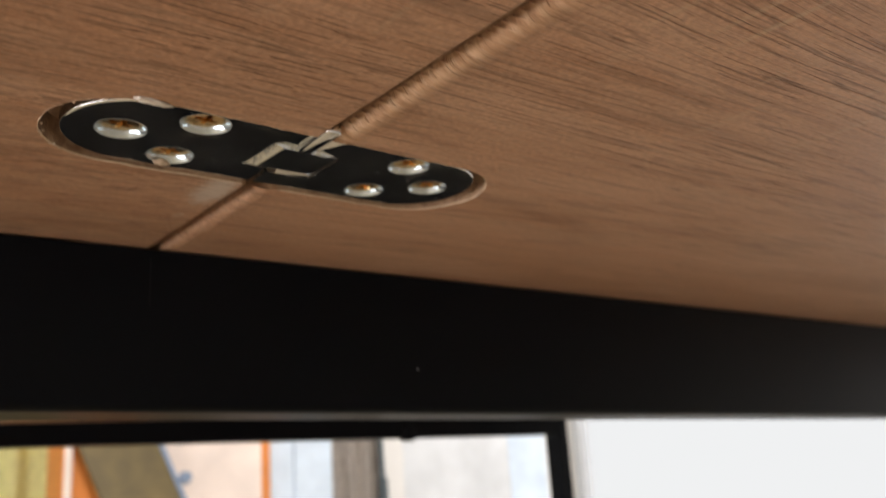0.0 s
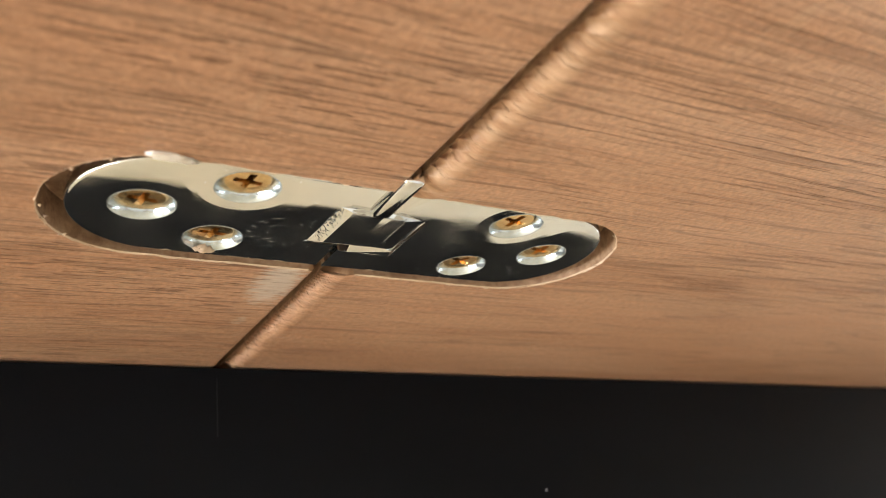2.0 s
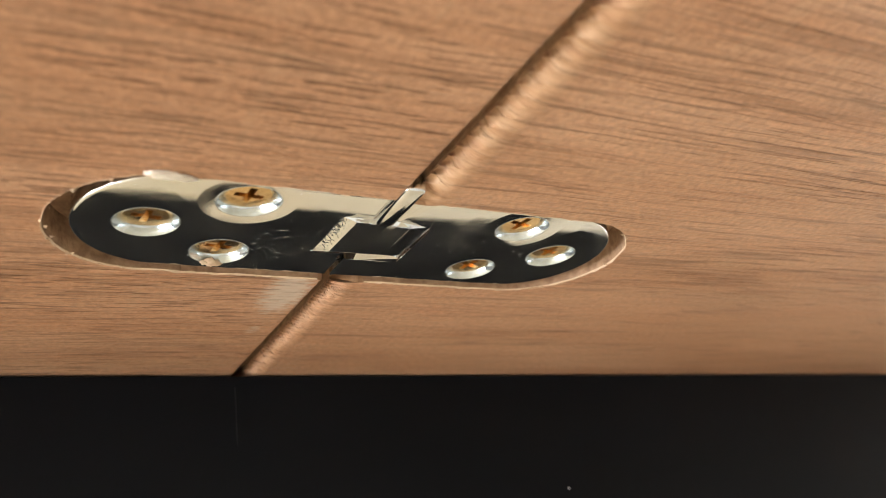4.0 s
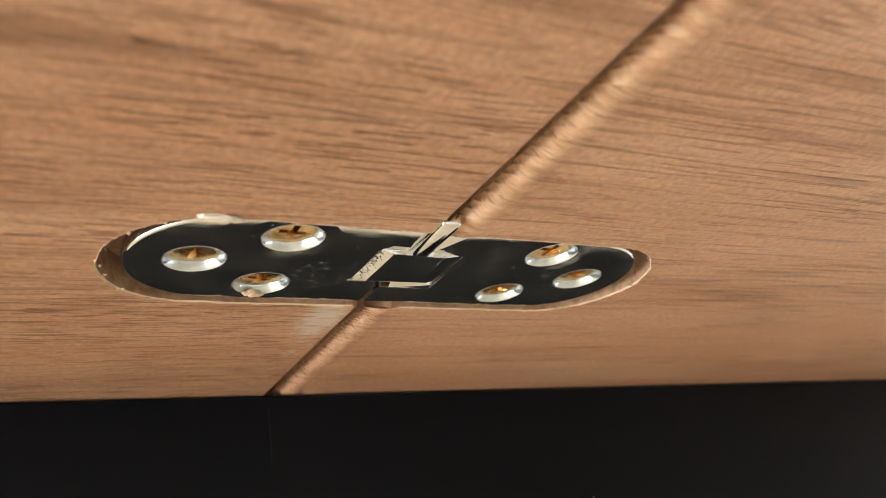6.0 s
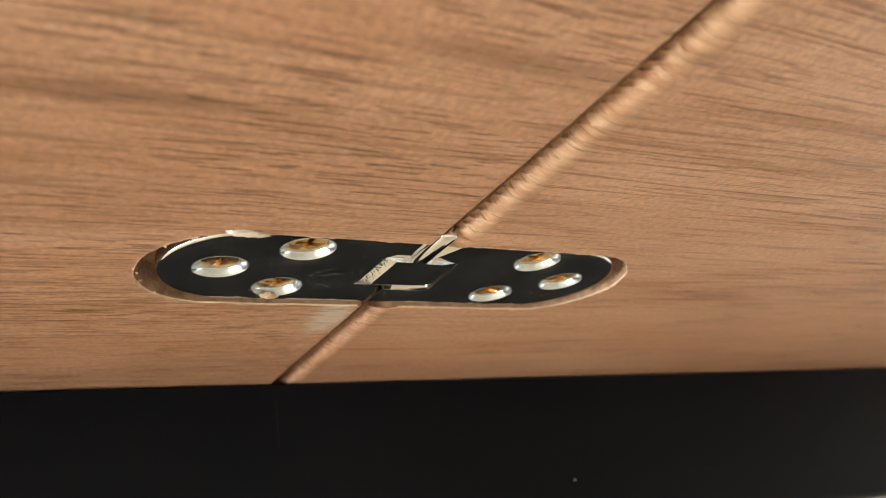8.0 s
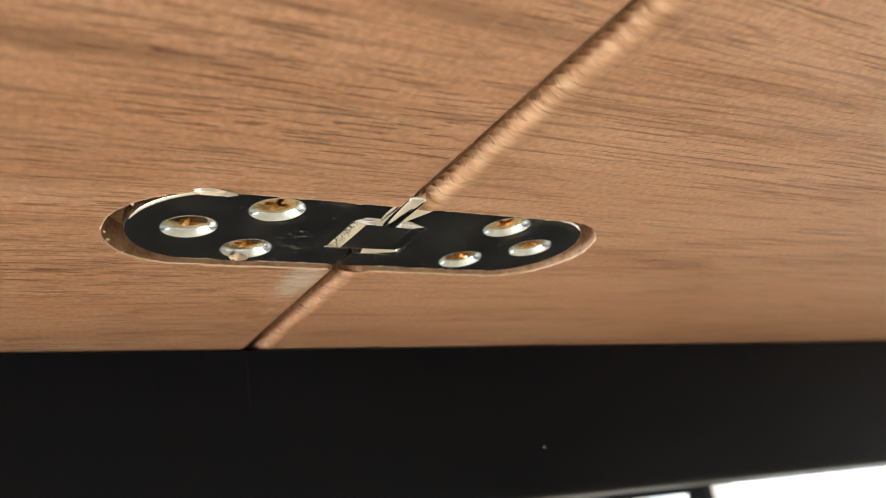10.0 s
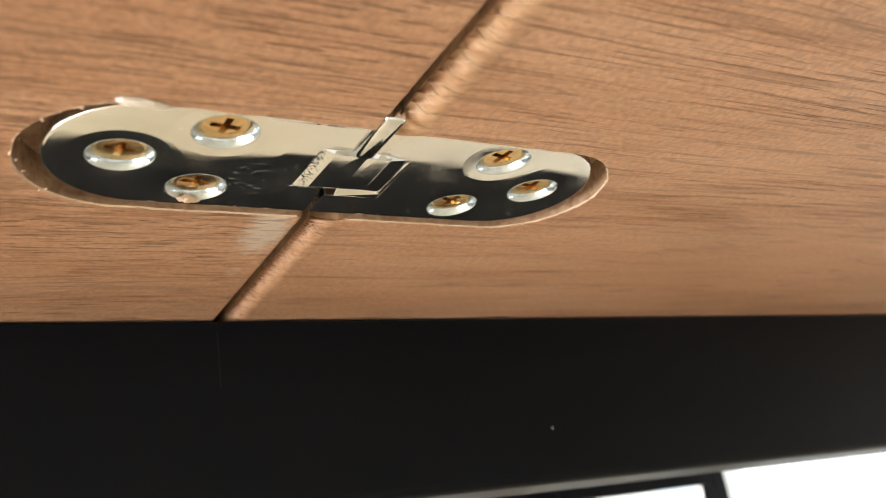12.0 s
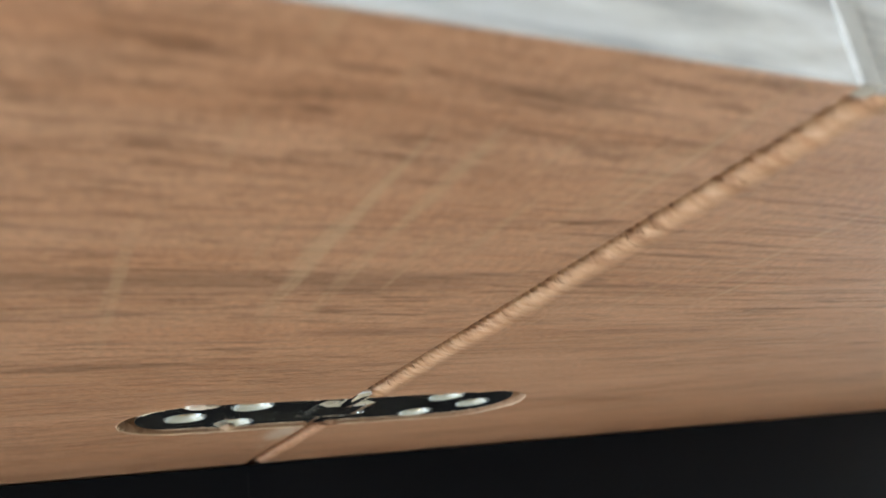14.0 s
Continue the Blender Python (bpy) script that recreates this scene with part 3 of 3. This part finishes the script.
def link():
    """The connecting piece: a low block with sloping flanks, standing a hair proud of the leaves."""
    bm = bmesh.new()
    V = lambda x, y, z: bm.verts.new((x * U, y * U, z * U))
    base, top = PLATE_Z + 0.004, PLATE_Z - 0.017
    foot = [V(-0.226, -0.204, base), V(-0.06, -0.207, base), V(0.04, -0.205, base), V(0.186, -0.176, base), V(0.18, 0.14, base), V(0.1, 0.112, base), V(-0.05, 0.112, base), V(-0.244, 0.132, base)]
    head = [V(-0.16, -0.198, top), V(-0.06, -0.2, top), V(0.02, -0.198, top), V(0.088, -0.188, top), V(0.086, 0.09, top), V(0.06, 0.093, top), V(-0.05, 0.096, top), V(-0.17, 0.098, top)]
    for i in range(8):
        j = (i + 1) % 8
        bm.faces.new((foot[i], foot[j], head[j], head[i]))
    # a shallow crease runs over the block above the pin
    ridge_a, ridge_b = V(-0.02, -0.199, top + 0.0012), V(-0.02, 0.095, top + 0.0012)
    bm.faces.new((head[0], head[1], ridge_a, ridge_b, head[6], head[7]))
    bm.faces.new((ridge_a, head[2], head[3], head[4], head[5], ridge_b))
    part("link", bm, CHROME, hinge)
    # thin bright metal strips added along the arrises to imitate their glints
    for ax, ay, bx, by, w in ((-0.165, -0.2, 0.09, -0.19, 0.006), (0.187, -0.172, 0.181, 0.145, 0.004), (0.086, -0.185, 0.086, 0.09, 0.0016), (-0.24, 0.136, -0.13, 0.13, 0.006), (0.088, 0.096, 0.181, 0.142, 0.003)):
        bm = bmesh.new()
        d = Vector((bx - ax, by - ay, 0)).normalized()
        nrm = Vector((-d.y, d.x, 0)) * w
        a, b = Vector((ax, ay, 0)), Vector((bx, by, 0))
        low = top if abs(ax - 0.086) < 0.001 or abs(ay + 0.2) < 0.001 else PLATE_Z
        lo = [bm.verts.new((p.x * U, p.y * U, (low - 0.002) * U)) for p in (a - nrm * 0.3, b - nrm * 0.15, b + nrm * 0.15, a + nrm * 0.3)]
        hi = [bm.verts.new((p.x * U, p.y * U, (low + 0.012) * U)) for p in (a - nrm, b - nrm * 0.4, b + nrm * 0.4, a + nrm)]
        bm.faces.new(lo)
        bm.faces.new(hi)
        for i in range(4):
            bm.faces.new((lo[i], lo[(i + 1) % 4], hi[(i + 1) % 4], hi[i]))
        part("link_glint", bm, KNUCKLE, hinge, "bright strip added for the glint on the link's edge")
    # sloping walls of the slot behind the link, and its dark mouth over the pin
    bm = bmesh.new()
    slope = [bm.verts.new((x * U, y * U, z * U)) for x, y, z in ((-0.012, 0.202, PLATE_Z - 0.001), (0.19, 0.152, PLATE_Z - 0.001), (0.18, 0.135, PLATE_Z + 0.008), (-0.012, 0.105, PLATE_Z + 0.035), (0.2, 0.2, PLATE_Z - 0.0005), (-0.012, 0.24, PLATE_Z + 0.004), (0.2, 0.24, PLATE_Z + 0.004))]
    bm.faces.new((slope[0], slope[1], slope[2], slope[3]))
    bm.faces.new((slope[0], slope[5], slope[6], slope[4], slope[1]))
    part("slot_wall", bm, CHROME, hinge)
    bm = bmesh.new()
    flat = [bm.verts.new((x * U, y * U, (PLATE_Z - 0.0006) * U)) for x, y in ((-0.2, 0.146), (-0.096, 0.142), (-0.096, 0.21), (-0.2, 0.21))]
    bm.faces.new(flat)
    part("slot_wall", bm, CHROME, hinge)


link()


def screw_mesh():
    """A countersunk head with a driver cross sunk into it, facing down."""
    bm = bmesh.new()
    R, arm, half, depth = 0.097, 0.056, 0.0135, 0.06
    V = lambda x, y, z: bm.verts.new((x * U, y * U, z * U))
    cross = [(half, half), (half, arm), (-half, arm), (-half, half), (-arm, half), (-arm, -half), (-half, -half), (-half, -arm), (half, -arm), (half, -half), (arm, -half), (arm, half)]
    top = [V(x, y, -0.004) for x, y in cross]
    rim = [V((R - 0.012) * math.cos(2 * math.pi * i / 36), (R - 0.012) * math.sin(2 * math.pi * i / 36), -0.003) for i in range(36)]
    out = [V(R * math.cos(2 * math.pi * i / 36), R * math.sin(2 * math.pi * i / 36), 0.008) for i in range(36)]
    low = [V(0.05 * math.cos(2 * math.pi * i / 36), 0.05 * math.sin(2 * math.pi * i / 36), 0.09) for i in range(36)]
    es = [bm.edges.new((top[i], top[(i + 1) % 12])) for i in range(12)] + [bm.edges.new((rim[i], rim[(i + 1) % 36])) for i in range(36)]
    bmesh.ops.triangle_fill(bm, use_beauty=True, edges=es, normal=(0, 0, -1))
    deep = [V(x * 0.62, y * 0.62, depth) for x, y in cross]
    for a, b in ((rim, out), (out, low)):
        for i in range(36):
            bm.faces.new((a[i], a[(i + 1) % 36], b[(i + 1) % 36], b[i]))
    for i in range(12):
        bm.faces.new((top[i], top[(i + 1) % 12], deep[(i + 1) % 12], deep[i]))
    bm.faces.new(deep)
    bm.faces.new(low)
    me = bpy.data.meshes.new("screw")
    bmesh.ops.recalc_face_normals(bm, faces=bm.faces)
    bm.to_mesh(me)
    bm.free()
    me.materials.append(BRASS)
    return me


head = screw_mesh()
for side in (-1, 1):
    for k, (sx, sy) in enumerate(SCREWS):
        s = new("screw", head)
        s.parent = hinge
        s.location = (side * sx * U, sy * U, (PLATE_Z + 0.03) * U)
        s.rotation_euler = (radians(random.uniform(-3, 3)), radians(random.uniform(-3, 3)), radians(random.uniform(-14, 14) + 8))
        tagged(s, "yellow zinc cross-head screw")

DULL = metal_material("dull_worn_steel", (0.1, 0.1, 0.1), 0.5, 1500)


def scuffs(seed, count, mat, label, over_link):
    """Short fine scratches and worn spots, on the link's sloping flank or the leaf beside it."""
    bm = bmesh.new()
    rnd = random.Random(seed)
    for _ in range(count):
        if over_link:
            py = rnd.uniform(-0.19, 0.12)
            q = min(0.9, abs(rnd.gauss(0, 0.32)))
            px = -0.229 + 0.066 * q - 0.012 * (py + 0.2)
            z = PLATE_Z + 0.004 - 0.021 * q - 0.0022
            ln, w = rnd.uniform(0.003, 0.012), rnd.uniform(0.001, 0.004)
            rise = 0.32 * ln
        else:
            px, py, ln = rnd.uniform(-0.5, -0.25), rnd.uniform(-0.06, 0.24), rnd.uniform(0.004, 0.022)
            z, w, rise = PLATE_Z - 0.001, 0.0013, 0.0
        a = rnd.gauss(0.3, 0.6)
        dx, dy = math.cos(a) * ln, math.sin(a) * ln
        up = rise * math.cos(a)
        vs = [bm.verts.new((p * U, q * U, r * U)) for p, q, r in ((px - dx, py - dy, z + up), (px, py - w, z - 0.0004), (px + dx, py + dy, z - up), (px, py + w, z - 0.0004))]
        bm.faces.new(vs)
    tagged(part("scuff", bm, mat, hinge, label), kind="stuff")


scuffs(17, 26, BOWL, "fine bright scratches by the link", False)
scuffs(29, 60, BOWL, "bright worn specks on the link's flank", True)
scuffs(31, 90, DULL, "dull worn specks on the link's flank", True)
for cx, cy, r, sd in ((-0.618, 0.312, 0.03, 1), (-0.648, 0.318, 0.018, 5), (-0.592, 0.322, 0.016, 8)):
    lump("wood_crumb", hinge, FIBRE, "tan crumb of wood on the screw rim", (cx, cy, PLATE_Z - 0.008), (r, r * 0.55, r * 0.6), sd)

# ---- black steel frame of the table ----
table_frame = thing("table_frame", "black powder-coated steel tube table frame with square legs", "table frame", (0, 0, H))


def sloped_rail(name, x0, x1, y0, y1, top, bottom0, bottom1, bevel):
    """A tube whose underside falls evenly from one end to the other."""
    bm = bmesh.new()
    c = [(x0, y0, bottom0), (x1, y0, bottom1), (x1, y1, bottom1), (x0, y1, bottom0)]
    lo = [bm.verts.new(p) for p in c]
    hi = [bm.verts.new((p[0], p[1], top)) for p in c]
    bm.faces.new(lo)
    bm.faces.new(hi)
    for i in range(4):
        bm.faces.new((lo[i], lo[(i + 1) % 4], hi[(i + 1) % 4], hi[i]))
    lower = [e for e in bm.edges if max(v.co.z for v in e.verts) < top - 0.001]
    upper = [e for e in bm.edges if min(v.co.z for v in e.verts) > top - 0.001]
    bmesh.ops.bevel(bm, geom=lower, offset=bevel, segments=4, affect="EDGES", profile=0.5)
    bmesh.ops.bevel(bm, geom=[e for e in upper if e.is_valid], offset=0.0003, segments=2, affect="EDGES", profile=0.5)
    return part(name, bm, COAT, table_frame)


LEG_A, LEG_B = -0.64, 0.706
near_rail = sloped_rail("rail", -0.655, 0.695, FAR * U, FAR * U + 0.026, -0.0004, -0.0223, -0.0515, 0.0022)
sloped_rail("rail", -0.63, 0.695, 0.6, 0.622, -0.0004, -0.0062, -0.029, 0.002)
for lx in (LEG_A, LEG_B):
    for ly in (FAR * U + 0.013, 0.611):
        bm = bmesh.new()
        box(bm, lx - 0.0097, lx + 0.0097, ly - 0.011, ly + 0.011, -H, -0.0006, 0.002, 3)
        part("leg", bm, COAT, table_frame)
    bm = bmesh.new()
    box(bm, lx - 0.0095, lx + 0.0095, FAR * U + 0.025, 0.599, -0.011, -0.0006, 0.002, 3)
    part("side_rail", bm, COAT, table_frame)
bm = bmesh.new()
box(bm, 0.462, 0.477, 0.597, 0.61, -0.0285, -0.012, 0.003, 2)
part("clip", bm, COAT, table_frame, "small black clip under the rail")
bm = bmesh.new()
box(bm, -0.00232, -0.00222, FAR * U - 0.00005, FAR * U + 0.0005, -0.0135, -0.0025)
part("scratch", bm, FAINT, near_rail, "faint pale scratch")
bm = bmesh.new()
box(bm, 2.29 * U, 2.3 * U, FAR * U - 0.00012, FAR * U + 0.0003, -0.853 * U, -0.835 * U)
part("lint", bm, PALE, near_rail, "tiny pale speck of lint")

# ---- room ----
FX, BX, FY, BY, TOP = -1.65, 2.78, -2.2, 2.55, 2.6
LIME = plain_material("lime_cloth", (0.82, 0.78, 0.38), 0.8, 40)
ORANGE = plain_material("orange_lacquer", (0.75, 0.26, 0.06), 0.35, 12)
PINKISH = plain_material("pale_door_panel", (0.9, 0.78, 0.7), 0.3, 6)
OLIVE = plain_material("olive_brown_board", (0.13, 0.095, 0.03), 0.45, 14, 0.4)
STEEL = plain_material("blue_grey_trim", (0.2, 0.27, 0.38), 0.4, 30)
ICE = plain_material("pale_blue_paint", (0.66, 0.78, 0.9), 0.4, 8)
BEIGE = plain_material("beige_cloth", (0.6, 0.54, 0.48), 0.85, 30)
STONE = plain_material("pale_grey_panel", (0.68, 0.71, 0.73), 0.6, 6)
RUBBER = plain_material("dark_cable", (0.05, 0.07, 0.08), 0.5, 60)
FRAMEMAT = plain_material("white_window_frame", (0.74, 0.77, 0.8), 0.35, 20, 0.06)
tagged(box_part("floor", (FX - 0.2, BX + 0.2, FY - 0.2, BY + 0.2, -0.12, 0.0), FLOORMAT), "cream floor", "floor", kind="structure")
tagged(box_part("ceiling", (FX - 0.2, BX + 0.2, FY - 0.2, BY + 0.2, TOP, TOP + 0.12), WALLPAINT), "white ceiling", "ceiling", kind="structure")
tagged(box_part("wall_north", (FX, BX, BY, BY + 0.15, 0, TOP), WALLPAINT), "white painted wall", "wall", kind="structure")
south = tagged(new("wall_south"), "white painted wall with an unseen high opening added for the sun", "wall", kind="structure")
# unseen opening, added so that the sun reaches the far wall
SX0, SX1, SZ0, SZ1 = -0.6, 2.1, 1.4, 2.15
for e in ((FX, SX0, FY - 0.15, FY, 0, TOP), (SX1, BX, FY - 0.15, FY, 0, TOP), (SX0, SX1, FY - 0.15, FY, 0, SZ0), (SX0, SX1, FY - 0.15, FY, SZ1, TOP)):
    box_part("panel", e, WALLPAINT, south)
high = tagged(new("added_sun_window"), "unseen framed window added behind the table to let the sun in", "window", kind="structure")
for e in ((SX0, SX0 + 0.04, FY - 0.1, FY - 0.05, SZ0, SZ1), (SX1 - 0.04, SX1, FY - 0.1, FY - 0.05, SZ0, SZ1), (SX0 + 0.04, SX1 - 0.04, FY - 0.1, FY - 0.05, SZ0, SZ0 + 0.04), (SX0 + 0.04, SX1 - 0.04, FY - 0.1, FY - 0.05, SZ1 - 0.04, SZ1)):
    box_part("window_frame", e, FRAMEMAT, high, bevel=0.005)


def glazed_wall(name, window, x, thick, y0, y1, z0, z1):
    w = new(name)
    tagged(w, "white painted wall with a wide window opening", "wall", kind="structure")
    a, b = (x - thick, x) if x < 0 else (x, x + thick)
    for e in ((a, b, FY, y0, 0, TOP), (a, b, y1, BY, 0, TOP), (a, b, y0, y1, z1, TOP), (a, b, y0, y1, 0, z0)):
        box_part("panel", e, WALLPAINT, w)
    win = tagged(new(window), "white framed window bright with daylight", "window", kind="structure")
    m = (a + b) / 2
    for e in ((m - 0.03, m + 0.03, y0, y0 + 0.05, z0, z1), (m - 0.03, m + 0.03, y1 - 0.05, y1, z0, z1), (m - 0.03, m + 0.03, y0 + 0.05, y1 - 0.05, z0, z0 + 0.05), (m - 0.03, m + 0.03, y0 + 0.05, y1 - 0.05, z1 - 0.05, z1)):
        box_part("window_frame", e, FRAMEMAT, win, bevel=0.006)


glazed_wall("wall_west", "window_1", FX, 0.15, -1.1, 1.5, 0.04, 2.2)
glazed_wall("wall_east", "window_2", BX, 0.15, -0.6, 2.52, 0.04, 2.2)


def curtain(name, x0, x1, y, mat, label, pleat, depth):
    bm = bmesh.new()
    n = int((x1 - x0) / 0.006)
    rows = []
    for z in (0.02, 0.6, 1.2, 2.2):
        rows.append([bm.verts.new((x0 + (x1 - x0) * i / n, y + depth * math.sin(i * 0.006 / pleat * 6.28 + 0.4 * math.sin(z * 2)), z)) for i in range(n + 1)])
    quad_strip(bm, rows, 0, True)
    bmesh.ops.solidify(bm, geom=bm.faces[:], thickness=0.003)
    return tagged(part(name, bm, mat, smooth=True), label, "curtain")


curtain("curtain", 0.16, 0.605, 2.47, LIME, "yellow-green curtain hanging to the floor", 0.09, 0.02)
curtain("curtain", 1.49, 1.735, 2.5, BEIGE, "beige-grey curtain hanging by the cabinet", 0.07, 0.015)

cupboard = thing("cupboard", "glossy orange cupboard with a pale door panel", "cupboard", (0, 0, 0))
box_part("carcass", (0.576, 1.192, 2.3, 2.545, 0.0, 1.9), ORANGE, cupboard, bevel=0.008)
box_part("door", (0.79, 1.155, 2.288, 2.301, 0.08, 1.82), PINKISH, cupboard, "pale pinkish door panel", bevel=0.004)
box_part("door_post", (0.578, 0.598, 2.28, 2.301, 0.05, 1.85), PINKISH, cupboard, bevel=0.006)

leaning = thing("leaning_board", "olive-brown board with blue-grey edge leaning on the cupboard", "board", (0.9, 2.08, 0.0))
bm = bmesh.new()
box(bm, -0.095, 0.095, -0.011, 0.011, 0.0, 1.15, 0.003, 2)
slab = part("slab", bm, OLIVE, leaning)
bm = bmesh.new()
box(bm, 0.096, 0.109, -0.012, 0.012, 0.0, 1.15, 0.003, 2)
part("edge_trim", bm, STEEL, leaning, "blue-grey edge trim")
bm = bmesh.new()
bmesh.ops.create_uvsphere(bm, u_segments=20, v_segments=12, radius=0.02, matrix=Matrix.Translation((0.126, -0.01, 0.64)) @ Matrix.Diagonal((1, 0.7, 0.9, 1)))
part("knob", bm, STEEL, leaning, "round blue-grey knob", smooth=True)
leaning.matrix_world = pose(0.976, 2.09, 0.045, -9, -21, 0)

fridge = thing("tall_cabinet", "pale blue tall cabinet with two doors", "cabinet", (0, 0, 0))
box_part("body", (1.212, 1.445, 2.36, 2.545, 0.0, 1.9), ICE, fridge, bevel=0.005)
box_part("door", (1.214, 1.298, 2.345, 2.36, 0.03, 1.88), ICE, fridge, bevel=0.004)
box_part("door", (1.303, 1.443, 2.345, 2.36, 0.03, 1.88), ICE, fridge, bevel=0.004)

shelf = thing("wall_panel", "pale grey wall panel with a light side strip", "panel", (0, 0, 0))
box_part("face", (1.866, 2.424, 2.52, 2.548, 0.0, 2.2), STONE, shelf, bevel=0.004)
box_part("side_strip", (1.745, 1.861, 2.51, 2.548, 0.0, 2.2), WALLPAINT, shelf, "white side strip", bevel=0.004)
box_part("post", (2.43, 2.65, 2.525, 2.548, 0.0, 2.2), ICE, shelf, "pale blue strip", bevel=0.004)

cable = thing("hanging_cable", "dark cable with a plug hanging by the wall", "cable", (1.724, 2.46, 0))
bm = bmesh.new()
rows = []
for i in range(15):
    z = 0.62 + 1.4 * i / 14
    cx = 0.006 * math.sin(z * 5)
    ring = [bm.verts.new((cx + 0.012 * math.cos(a * 0.785), 0.012 * math.sin(a * 0.785), z)) for a in range(8)]
    rows.append(ring + [ring[0]])
quad_strip(bm, rows, 0, True)
part("cord", bm, RUBBER, cable, smooth=True)
bm = bmesh.new()
box(bm, -0.014, 0.018, -0.014, 0.014, 0.52, 0.635, 0.006, 2)
part("plug", bm, RUBBER, cable)
bm = bmesh.new()
box(bm, -0.02, 0.02, -0.01, 0.086, 2.0, 2.04, 0.004, 2)
part("hook", bm, RUBBER, cable)

# ---- bright daylight outside the windows ----
sky_w = tagged(box_part("backdrop", (-3.0, -2.96, -2.8, 2.9, -0.5, 3.2), SKYGLOW), "plain bright daylight outside", "sky", kind="structure")
sky_e = tagged(box_part("backdrop", (4.2, 4.24, -1.6, 5.6, -0.5, 3.4), SKYGLOW), "plain bright daylight outside", "sky", kind="structure")
